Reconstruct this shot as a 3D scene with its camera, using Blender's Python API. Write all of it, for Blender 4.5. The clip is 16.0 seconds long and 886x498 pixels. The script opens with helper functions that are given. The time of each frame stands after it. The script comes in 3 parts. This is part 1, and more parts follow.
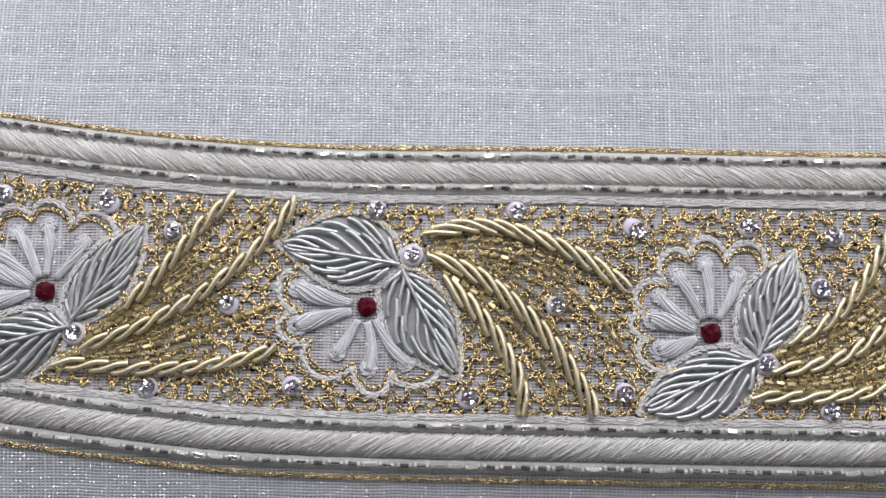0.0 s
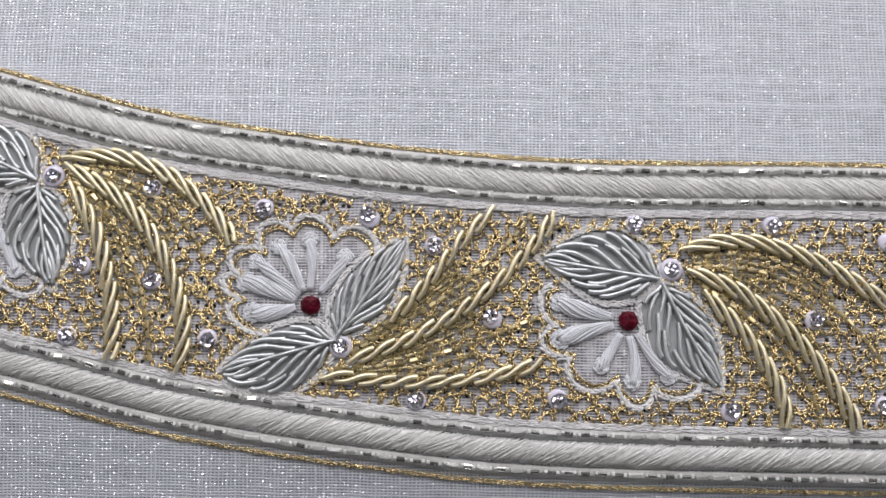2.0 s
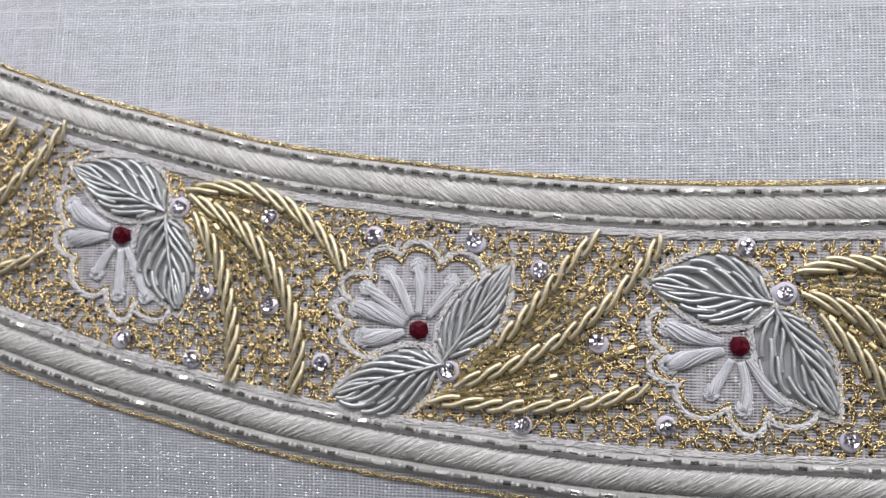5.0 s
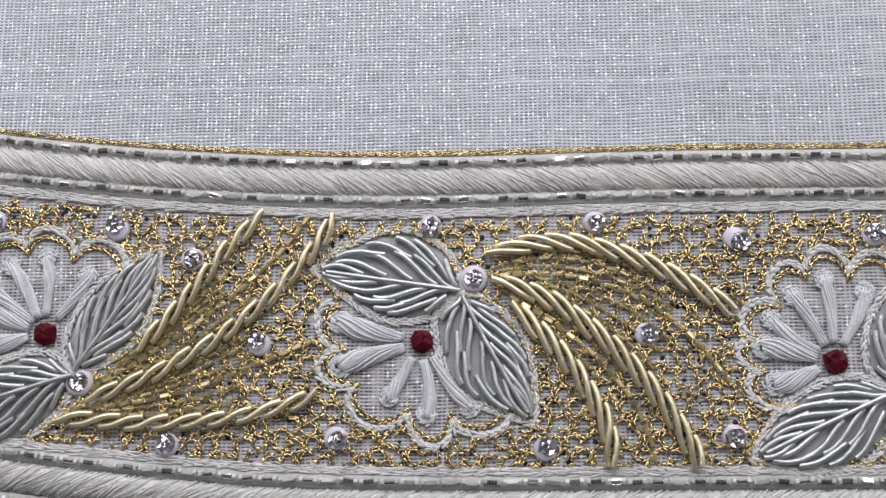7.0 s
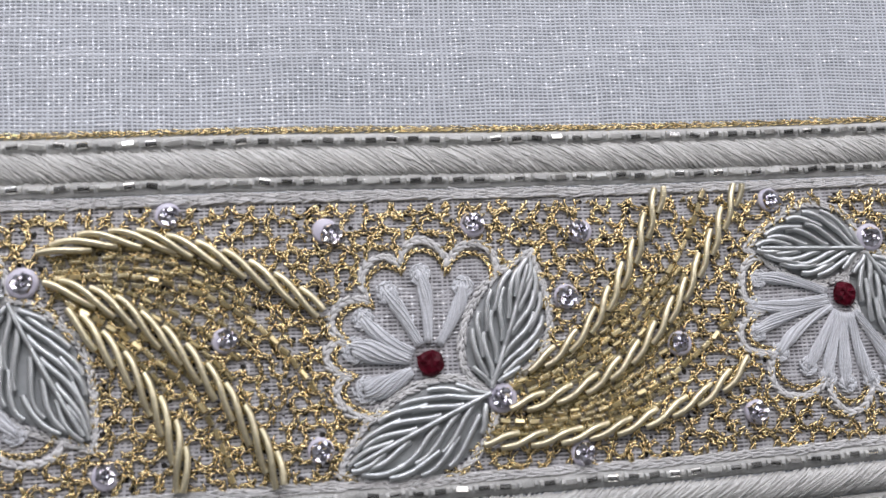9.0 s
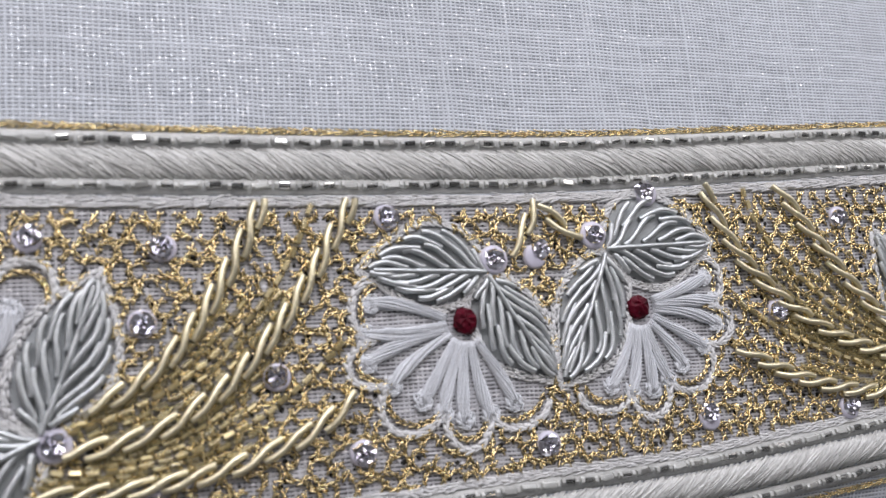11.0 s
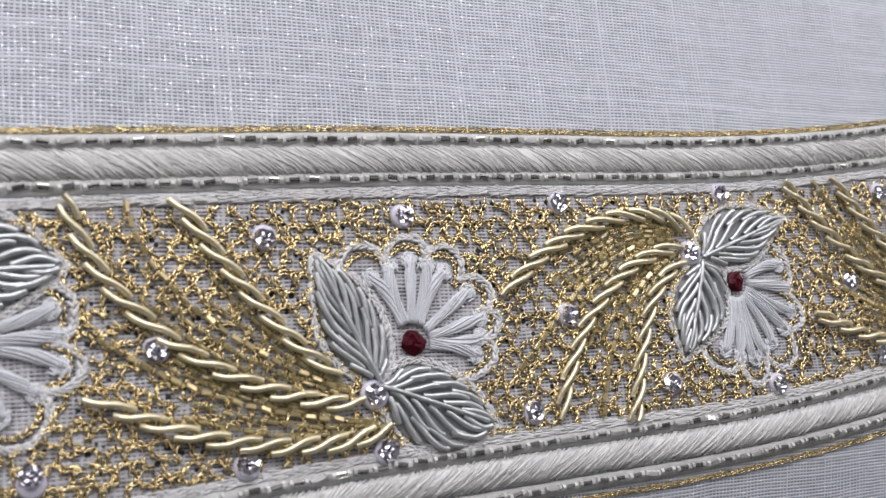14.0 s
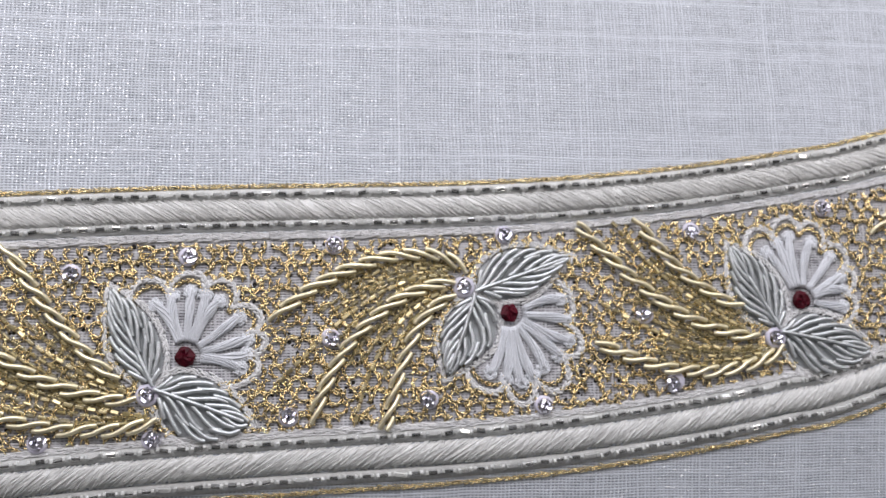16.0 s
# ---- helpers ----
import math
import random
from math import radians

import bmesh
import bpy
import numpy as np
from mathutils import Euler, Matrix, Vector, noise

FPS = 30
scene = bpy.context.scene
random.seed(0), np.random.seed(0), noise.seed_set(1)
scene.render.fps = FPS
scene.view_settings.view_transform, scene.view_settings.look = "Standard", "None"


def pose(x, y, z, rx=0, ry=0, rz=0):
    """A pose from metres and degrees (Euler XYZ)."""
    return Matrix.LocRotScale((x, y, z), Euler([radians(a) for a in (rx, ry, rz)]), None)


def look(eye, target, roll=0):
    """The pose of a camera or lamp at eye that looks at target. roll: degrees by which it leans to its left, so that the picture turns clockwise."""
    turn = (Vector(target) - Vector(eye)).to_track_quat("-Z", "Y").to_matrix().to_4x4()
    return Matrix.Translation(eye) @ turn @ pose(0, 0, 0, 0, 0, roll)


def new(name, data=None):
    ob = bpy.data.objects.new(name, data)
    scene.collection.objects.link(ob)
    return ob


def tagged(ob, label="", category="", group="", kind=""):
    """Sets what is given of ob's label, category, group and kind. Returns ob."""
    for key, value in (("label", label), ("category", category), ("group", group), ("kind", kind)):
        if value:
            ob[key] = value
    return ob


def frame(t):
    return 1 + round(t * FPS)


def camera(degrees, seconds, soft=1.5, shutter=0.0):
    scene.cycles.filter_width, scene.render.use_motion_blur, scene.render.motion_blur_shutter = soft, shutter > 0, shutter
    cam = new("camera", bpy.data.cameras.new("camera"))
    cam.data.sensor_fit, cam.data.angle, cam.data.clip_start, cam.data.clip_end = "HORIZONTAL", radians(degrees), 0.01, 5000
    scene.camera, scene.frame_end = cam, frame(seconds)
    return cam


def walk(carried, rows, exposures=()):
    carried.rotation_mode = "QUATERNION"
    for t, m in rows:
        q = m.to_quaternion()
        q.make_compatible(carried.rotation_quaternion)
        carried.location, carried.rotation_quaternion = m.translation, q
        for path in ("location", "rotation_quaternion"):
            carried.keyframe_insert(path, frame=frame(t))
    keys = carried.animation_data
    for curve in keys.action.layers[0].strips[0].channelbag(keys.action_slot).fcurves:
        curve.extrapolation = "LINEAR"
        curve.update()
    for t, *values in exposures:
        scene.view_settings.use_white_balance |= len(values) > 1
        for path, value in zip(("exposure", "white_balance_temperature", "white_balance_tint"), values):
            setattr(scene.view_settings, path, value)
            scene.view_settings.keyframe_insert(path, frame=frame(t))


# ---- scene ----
cam = camera(45.0, 16.0, soft=1.5)
UNIT, CLOTH = 0.05, 4.16  # metres to one unit of the path; the cloth's distance along the path's y axis
PATH = [
    (0, (0.1371, 0.0032, -0.2207), (0.1161, 1.9656, 0.1643), 1.00),
    (0.5, (-0.0761, 0.0401, -0.2864), (-0.0986, 1.9960, 0.1305), 1.04),
    (1, (-0.4700, 0.0612, -0.3396), (-0.4765, 2.0062, 0.1258), 1.03),
    (1.5, (-0.8173, 0.0006, -0.1157), (-0.8147, 1.9684, 0.2421), 0.99),
    (2, (-0.9106, -0.0963, -0.0528), (-0.9257, 1.8779, 0.2670), 1.01),
    (2.5, (-0.8411, -0.1541, 0.0045), (-0.8757, 1.8208, 0.3185), 0.98),
    (3, (-0.7911, -0.2320, 0.0467), (-0.9195, 1.7402, 0.3530), 0.98),
    (3.2, (-0.7649, -0.2884, 0.1012), (-0.9267, 1.6829, 0.3974), 0.90),
    (5.3, (-0.6071, -0.0337, -0.0255), (-0.9373, 1.9089, 0.3165), 1.97),
    (5.5, (-0.4912, 0.0565, -0.0532), (-0.8159, 1.9981, 0.2998), 1.99),
    (6, (-0.3325, 0.2502, 0.0322), (-0.6087, 2.1998, 0.3827), 1.47),
    (6.5, (-0.1479, 0.4849, 0.0769), (-0.3328, 2.4473, 0.4156), 0.43),
    (7, (0.0179, 0.6383, -0.0789), (-0.0640, 2.5928, 0.3376), -0.41),
    (7.5, (0.2101, 0.7073, 0.0242), (0.2105, 2.6752, 0.3813), -1.61),
    (8, (0.4004, 0.8517, 0.0674), (0.4948, 2.8199, 0.4099), -2.58),
    (8.5, (0.4892, 0.9048, 0.0255), (0.6826, 2.8619, 0.3897), -2.86),
    (9, (0.6556, 0.9700, 0.0298), (0.9874, 2.9089, 0.3912), -3.82),
    (9.2, (0.6980, 0.9799, 0.0050), (1.0704, 2.9078, 0.3850), -3.88),
    (11.3, (1.3238, 1.2709, 0.0614), (2.1329, 3.0604, 0.4392), -5.88),
    (11.5, (1.3935, 1.2565, 0.0804), (2.2242, 3.0363, 0.4576), -6.01),
    (12, (1.7589, 1.2339, 0.0347), (2.6306, 2.9979, 0.3931), -5.97),
    (12.5, (2.0770, 1.1713, 0.0402), (2.9905, 2.9122, 0.4077), -6.21),
    (13, (2.4690, 1.1293, 0.0199), (3.3896, 2.8666, 0.3866), -6.02),
    (13.5, (2.8086, 1.0776, -0.0096), (3.7173, 2.8169, 0.3763), -6.02),
    (14, (3.0683, 1.1244, 0.0533), (3.9438, 2.8825, 0.4307), -5.43),
    (14.5, (3.5467, 0.8682, 0.0175), (4.3146, 2.6720, 0.4134), -4.46),
    (15, (3.9313, 0.5014, -0.0355), (4.5204, 2.3698, 0.3673), -2.83),
    (15.5, (4.4169, 0.2375, -0.0538), (4.8429, 2.1504, 0.3454), -1.67),
    (16, (4.8985, -0.1899, -0.0857), (5.1590, 1.7486, 0.3322), -1.18),
]
DOWN = pose(0, 0, UNIT * CLOTH, -90)  # the cloth lies flat, and the camera looks down on it
walk(cam, [(t, DOWN @ look(Vector(eye) * UNIT, Vector(target) * UNIT, roll)) for t, eye, target, roll in PATH],
     exposures=((0.0, -0.20, 6500, 17), (5.5, -0.20, 6500, 17), (6.5, -0.26, 6500, 17), (9.0, -0.31, 6380, 17), (12.0, -0.20, 6380, 17), (13.0, -0.19, 6400, 17), (14.5, -0.21, 6450, 17), (16.0, -0.15, 6400, 17)))
cam.data.dof.use_dof = True
cam.data.dof.focus_distance = 0.190
cam.data.dof.aperture_fstop = 30.0

# ---- light: unseen plain room; low strip and window fill added beyond the cloth's top ----
world = bpy.data.worlds.new("daylight")
scene.world = world
world.use_nodes = True
world.node_tree.nodes["Background"].inputs["Color"].default_value = (0.72, 0.85, 1.0, 1)
world.node_tree.nodes["Background"].inputs["Strength"].default_value = 1.0


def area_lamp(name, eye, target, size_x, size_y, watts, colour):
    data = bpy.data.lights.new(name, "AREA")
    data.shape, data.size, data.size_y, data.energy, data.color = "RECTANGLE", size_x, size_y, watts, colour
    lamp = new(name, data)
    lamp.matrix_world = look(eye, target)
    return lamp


# invented strip without a fixture, set low so brightness falls off down the cloth
area_lamp("added_key_strip", (0.10, 0.25, 0.245), (0.10, 0.02, 0), 1.60, 0.09, 2.32, (1.0, 0.97, 0.94))
# second added lamp, filling an invented window opening to light the relief from the top
area_lamp("added_window_fill", (0.1, 1.93, 1.10), (0.1, 0, 0.6), 1.7, 1.1, 30.0, (0.92, 0.95, 1.0))

# ---- materials ----


def material(name, colour, rough=0.5, metal=0.0, spread=0.12, grain=900.0, bump=0.0, coat=0.0, sheen=0.0, alpha=1.0, spec=0.5, each=0.0, island=0.0):
    """A plain procedural surface: two scales of variation in its colour, fine relief, and a shade for each piece."""
    m = bpy.data.materials.new(name)
    m.use_nodes = True
    n, l = m.node_tree.nodes, m.node_tree.links
    b = n["Principled BSDF"]
    tc = n.new("ShaderNodeTexCoord")
    fine, broad = n.new("ShaderNodeTexNoise"), n.new("ShaderNodeTexNoise")
    fine.inputs["Scale"].default_value, broad.inputs["Scale"].default_value = grain, grain / 9
    for tex in (fine, broad):
        l.new(tc.outputs["Object"], tex.inputs["Vector"])
    both = n.new("ShaderNodeMath")
    both.operation = "ADD"
    l.new(fine.outputs["Fac"], both.inputs[0])
    l.new(broad.outputs["Fac"], both.inputs[1])
    ramp = n.new("ShaderNodeMapRange")
    ramp.inputs[1].default_value, ramp.inputs[2].default_value = 0.6, 1.4
    ramp.inputs[3].default_value, ramp.inputs[4].default_value = 1 - spread, 1 + spread
    l.new(both.outputs[0], ramp.inputs[0])
    level = ramp.outputs[0]
    for share, kind, socket in ((each, "ShaderNodeObjectInfo", "Random"), (island, "ShaderNodeNewGeometry", "Random Per Island")):
        if not share:
            continue
        info, vary, mul = n.new(kind), n.new("ShaderNodeMapRange"), n.new("ShaderNodeMath")
        vary.inputs[3].default_value, vary.inputs[4].default_value = 1 - share, 1 + share
        mul.operation = "MULTIPLY"
        l.new(info.outputs[socket], vary.inputs[0])
        l.new(level, mul.inputs[0])
        l.new(vary.outputs[0], mul.inputs[1])
        level = mul.outputs[0]
    tint = n.new("ShaderNodeVectorMath")
    tint.operation = "SCALE"
    tint.inputs[0].default_value = colour
    l.new(level, tint.inputs["Scale"])
    l.new(tint.outputs[0], b.inputs["Base Color"])
    b.inputs["Roughness"].default_value, b.inputs["Metallic"].default_value = rough, metal
    b.inputs["Coat Weight"].default_value, b.inputs["Sheen Weight"].default_value = coat, sheen
    b.inputs["Alpha"].default_value, b.inputs["Specular IOR Level"].default_value = alpha, spec
    if bump:
        bp = n.new("ShaderNodeBump")
        bp.inputs["Strength"].default_value, bp.inputs["Distance"].default_value = bump, 0.0002
        l.new(fine.outputs["Fac"], bp.inputs["Height"])
        l.new(bp.outputs[0], b.inputs["Normal"])
    return m


def cloth_material(name, warp_width, weft_width, gap_colour, yarn_colour, uneven):
    """White tissue cloth: plain weave with gaps, uneven yarns, and a glittering metallic yarn in it."""
    m = bpy.data.materials.new(name)
    m.use_nodes = True
    n, l = m.node_tree.nodes, m.node_tree.links
    b = n["Principled BSDF"]

    def math_node(op, a, c=None, d=None):
        k = n.new("ShaderNodeMath")
        k.operation = op
        for i, v in enumerate((a, c, d)):
            if v is None:
                continue
            if isinstance(v, (int, float)):
                k.inputs[i].default_value = v
            else:
                l.new(v, k.inputs[i])
        return k.outputs[0]

    tc = n.new("ShaderNodeTexCoord")
    sway = n.new("ShaderNodeTexNoise")
    sway.inputs["Scale"].default_value = 60
    l.new(tc.outputs["Object"], sway.inputs["Vector"])
    sep = n.new("ShaderNodeSeparateXYZ")
    l.new(tc.outputs["Object"], sep.inputs[0])
    drift = math_node("MULTIPLY", math_node("SUBTRACT", sway.outputs["Fac"], 0.5), 0.0011)
    u = math_node("MULTIPLY", math_node("ADD", sep.outputs["X"], drift), 1 / WARP)
    v = math_node("MULTIPLY", math_node("ADD", sep.outputs["Y"], drift), 1 / WEFT)

    patchy = n.new("ShaderNodeTexNoise")
    patchy.inputs["Scale"].default_value, patchy.inputs["Detail"].default_value = 480, 3
    l.new(tc.outputs["Object"], patchy.inputs["Vector"])
    loose = math_node("MULTIPLY", math_node("SUBTRACT", patchy.outputs["Fac"], 0.5), uneven * 2)

    def yarn(along, across, base, vary, slubs):
        """How far inside a yarn of one set a point lies; yarns are thick and thin, from one to the next and along each."""
        number = math_node("FLOOR", across)
        white = n.new("ShaderNodeTexWhiteNoise")
        white.noise_dimensions = "1D"
        l.new(number, white.inputs["W"])
        comb = n.new("ShaderNodeCombineXYZ")
        l.new(math_node("MULTIPLY", along, 0.07), comb.inputs[0])
        l.new(math_node("MULTIPLY", number, 7.31), comb.inputs[1])
        slub = n.new("ShaderNodeTexNoise")
        slub.inputs["Scale"].default_value = 1.0
        l.new(comb.outputs[0], slub.inputs["Vector"])
        thick = math_node("POWER", white.outputs["Value"], 6.0)
        width = math_node("ADD", math_node("ADD", math_node("MULTIPLY", thick, vary), base), math_node("MULTIPLY", math_node("SUBTRACT", slub.outputs["Fac"], 0.5), slubs))
        off = math_node("ABSOLUTE", math_node("SUBTRACT", math_node("FRACT", across), 0.5))
        return math_node("SUBTRACT", math_node("ADD", width, loose), off)

    warp = yarn(v, u, warp_width, 0.13, 0.28)
    weft = yarn(u, v, weft_width, 0.16, 0.36)
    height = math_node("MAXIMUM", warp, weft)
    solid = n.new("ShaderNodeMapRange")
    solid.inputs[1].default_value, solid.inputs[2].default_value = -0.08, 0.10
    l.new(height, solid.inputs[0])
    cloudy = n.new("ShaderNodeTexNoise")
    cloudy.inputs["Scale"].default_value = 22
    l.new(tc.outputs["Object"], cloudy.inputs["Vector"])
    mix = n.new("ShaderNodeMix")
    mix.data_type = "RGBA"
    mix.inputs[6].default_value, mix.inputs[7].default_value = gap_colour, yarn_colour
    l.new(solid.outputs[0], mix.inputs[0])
    fade = n.new("ShaderNodeMapRange")
    fade.inputs[3].default_value, fade.inputs[4].default_value = 0.90, 1.06
    l.new(cloudy.outputs["Fac"], fade.inputs[0])
    tint = n.new("ShaderNodeVectorMath")
    tint.operation = "SCALE"
    l.new(mix.outputs[2], tint.inputs[0])
    l.new(fade.outputs[0], tint.inputs["Scale"])
    l.new(tint.outputs[0], b.inputs["Base Color"])
    b.inputs["Roughness"].default_value = 0.6
    b.inputs["Specular IOR Level"].default_value = 0.3
    # glitter: short floats of a metallic yarn on the weave, each turned its own way
    spot = n.new("ShaderNodeCombineXYZ")
    l.new(math_node("FLOOR", u), spot.inputs[0])
    l.new(math_node("FLOOR", v), spot.inputs[1])
    dice = n.new("ShaderNodeTexWhiteNoise")
    dice.noise_dimensions = "2D"
    l.new(spot.outputs[0], dice.inputs["Vector"])
    small = math_node("MULTIPLY", math_node("LESS_THAN", math_node("ABSOLUTE", math_node("SUBTRACT", math_node("FRACT", u), 0.5)), 0.19),
                      math_node("LESS_THAN", math_node("ABSOLUTE", math_node("SUBTRACT", math_node("FRACT", v), 0.5)), 0.24))
    fleck = math_node("MULTIPLY", small, math_node("GREATER_THAN", dice.outputs["Value"], 0.42))
    l.new(fleck, b.inputs["Coat Weight"])
    b.inputs["Coat IOR"].default_value, b.inputs["Coat Roughness"].default_value = 2.1, 0.15
    bump = n.new("ShaderNodeBump")
    bump.inputs["Strength"].default_value, bump.inputs["Distance"].default_value = 0.55, 0.00022
    l.new(height, bump.inputs["Height"])
    l.new(bump.outputs[0], b.inputs["Normal"])
    lean = n.new("ShaderNodeVectorMath")
    lean.operation = "MULTIPLY_ADD"
    l.new(dice.outputs["Color"], lean.inputs[0])
    lean.inputs[1].default_value, lean.inputs[2].default_value = (0.9, 0.9, 0), (-0.45, -0.20, 1)
    norm = n.new("ShaderNodeVectorMath")
    norm.operation = "NORMALIZE"
    l.new(lean.outputs[0], norm.inputs[0])
    l.new(norm.outputs[0], b.inputs["Coat Normal"])
    return m


WARP, WEFT = 0.00080, 0.00058  # from yarn to yarn
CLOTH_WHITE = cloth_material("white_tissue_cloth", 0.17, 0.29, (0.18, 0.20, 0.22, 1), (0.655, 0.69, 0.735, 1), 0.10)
# wider gaps, and yarn darkened to hold the shade below the net
FIELD_SHADED = cloth_material("shaded_open_gauze", 0.15, 0.30, (0.095, 0.092, 0.095, 1), (0.53, 0.53, 0.545, 1), 0.32)
SATIN = material("cream_silk_thread", (0.635, 0.637, 0.61), rough=0.42, spread=0.14, grain=1600, bump=0.3, sheen=0.2, island=0.16)
WHITE_THREAD = material("white_cotton_thread", (0.71, 0.71, 0.70), rough=0.65, spread=0.10, grain=2200, bump=0.5, sheen=0.3, island=0.12)
PETAL_THREAD = material("white_silk_floss", (0.69, 0.71, 0.735), rough=0.68, spread=0.12, grain=2600, bump=0.6, sheen=0.3, island=0.10)
SILVER = material("silver_purl_wire", (0.56, 0.585, 0.585), rough=0.37, metal=0.7, spread=0.10, grain=1500, each=0.10)
GOLD = material("pale_gold_purl_wire", (0.77, 0.70, 0.485), rough=0.29, metal=0.75, spread=0.12, grain=1500, each=0.10)
GOLD_BEAD = material("gold_glass", (0.42, 0.35, 0.16), rough=0.2, metal=0.25, spread=0.25, grain=900, coat=0.45, each=0.28, alpha=0.42)
GOLD_FOIL = material("bead_gold_foil", (0.84, 0.72, 0.42), rough=0.30, metal=1.0, spread=0.15, grain=900, each=0.2)
BRIGHT_BEAD = material("bright_gold_glass", (0.60, 0.51, 0.27), rough=0.14, metal=0.3, spread=0.2, grain=900, coat=0.6, each=0.3, alpha=0.26)
GOLD_THREAD = material("gold_metallic_thread", (0.76, 0.625, 0.355), rough=0.20, metal=1.0, spread=0.25, grain=1200, island=0.30)
CLEAR_BEAD = material("clear_glass", (0.72, 0.73, 0.69), rough=0.12, spread=0.10, grain=900, coat=0.15, alpha=0.13, each=0.3, spec=0.3)
MILKY_GLASS = material("milky_bead_lining", (0.54, 0.545, 0.52), rough=0.3, spread=0.15, grain=900, each=0.25)
ADDED_BED = material("added_pale_bed", (0.53, 0.535, 0.515), rough=0.7, spread=0.22, grain=1500, bump=0.6)
BEAD_FOIL = material("bead_silver_foil", (0.80, 0.79, 0.75), rough=0.26, metal=1.0, spread=0.1, grain=900, each=0.2)
# near-black colour for the dark reflection inside a silver-lined hole
BEAD_CORE = material("bead_hole_shade", (0.022, 0.022, 0.02), rough=0.12, spread=0.3, grain=900, spec=0.15, each=0.9)
CRYSTAL = material("foiled_crystal", (0.68, 0.67, 0.72), rough=0.06, metal=1.0, spread=0.04, grain=700)
RING = material("milky_ring", (0.62, 0.60, 0.69), rough=0.35, spread=0.06, grain=1200, coat=0.3)
RED = material("dark_red_glass", (0.075, 0.0012, 0.009), rough=0.45, spread=0.6, grain=1400, spec=0.15, bump=0.8)
PADDING = material("grey_padding", (0.39, 0.41, 0.41), rough=0.6, grain=1500)
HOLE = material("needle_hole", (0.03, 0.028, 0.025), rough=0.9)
WALL = material("room_wall_paint", (0.50, 0.49, 0.47), rough=0.8, grain=40, spread=0.05)
CEILING = material("ceiling_paint", (0.75, 0.75, 0.74), rough=0.85, grain=40, spread=0.04)
TABLE = material("brown_wood", (0.22, 0.14, 0.08), rough=0.5, grain=60)

# ---- mesh tools (plan in millimetres) ----
MM = 0.001


class Shape:
    """Gathers vertices and faces of one mesh."""

    def __init__(self):
        self.verts, self.faces, self.slots = [], [], []

    def tube(self, path, radius, sides=6, flat=1.0, slot=0):
        """A round or flattened tube with closed ends along 3D points; radius: one number or one a point."""
        path = np.asarray(path, float)
        count = len(path)
        radii = np.full(count, radius) if np.isscalar(radius) else np.asarray(radius, float)
        ahead = np.gradient(path, axis=0)
        ahead /= np.linalg.norm(ahead, axis=1)[:, None] + 1e-12
        side = np.stack([-ahead[:, 1], ahead[:, 0], 0 * ahead[:, 0]], 1)
        size = np.linalg.norm(side, axis=1)
        side[size < 1e-6] = (1, 0, 0)
        side /= np.linalg.norm(side, axis=1)[:, None]
        up = np.cross(ahead, side)
        up[up[:, 2] < 0] *= -1
        start = len(self.verts)
        for k in range(sides):
            a = 2 * math.pi * k / sides
            ring = path + radii[:, None] * (math.cos(a) * side + flat * math.sin(a) * up)
            self.verts.extend(map(tuple, ring))
        at = lambda k, i: start + (k % sides) * count + i
        for k in range(sides):
            for i in range(count - 1):
                self.faces.append((at(k, i), at(k, i + 1), at(k + 1, i + 1), at(k + 1, i)))
        self.faces.append(tuple(at(k, 0) for k in range(sides)))
        self.faces.append(tuple(at(k, count - 1) for k in reversed(range(sides))))
        self.slots += [slot] * (len(self.faces) - len(self.slots))

    def spindle(self, a, b, radius):
        """A short stitch: pointed at both ends, four-sided in the middle."""
        a, b = np.asarray(a, float), np.asarray(b, float)
        d = b - a
        side = np.array([-d[1], d[0], 0.0])
        side /= np.linalg.norm(side) + 1e-12
        start = len(self.verts)
        self.verts.append(tuple(a))
        for f in (0.22, 0.78):
            mid = a + f * d
            for e in (side * radius, (0, 0, radius), -side * radius, (0, 0, -radius)):
                self.verts.append(tuple(mid + e))
        self.verts.append(tuple(b))
        for k in range(4):
            p, q = start + 1 + k, start + 1 + (k + 1) % 4
            self.faces += [(start, q, p), (p, q, q + 4, p + 4), (p + 4, q + 4, start + 9)]
        self.slots += [0] * (len(self.faces) - len(self.slots))

    def dome(self, centre, rings, sides, turn=0.0, slot=0):
        """Stacked rings of (radius, height), closed at top and bottom."""
        start, (cx, cy, cz) = len(self.verts), centre
        for i, (r, z) in enumerate(rings):
            for k in range(sides):
                a = 2 * math.pi * (k + 0.5 * (i % 2)) / sides + turn
                self.verts.append((cx + r * math.cos(a), cy + r * math.sin(a), cz + z))
        for i in range(len(rings) - 1):
            for k in range(sides):
                p, q = start + i * sides + k, start + i * sides + (k + 1) % sides
                if i % 2:
                    self.faces += [(p, q, q + sides), (p, q + sides, p + sides)]
                else:
                    self.faces += [(p, q, p + sides), (q, q + sides, p + sides)]
        self.faces.append(tuple(start + k for k in reversed(range(sides))))
        self.faces.append(tuple(start + (len(rings) - 1) * sides + k for k in range(sides)))
        self.slots += [slot] * (len(self.faces) - len(self.slots))

    def mesh(self, name, materials, smooth=True):
        me = bpy.data.meshes.new(name)
        co = np.array(self.verts, float)
        co[:, 2] -= shade_drop(co[:, 0], co[:, 1])
        me.from_pydata((co * MM).tolist(), [], self.faces)
        for m in materials:
            me.materials.append(m)
        me.polygons.foreach_set("material_index", self.slots)
        me.polygons.foreach_set("use_smooth", [smooth] * len(me.polygons))
        me.update()
        return me


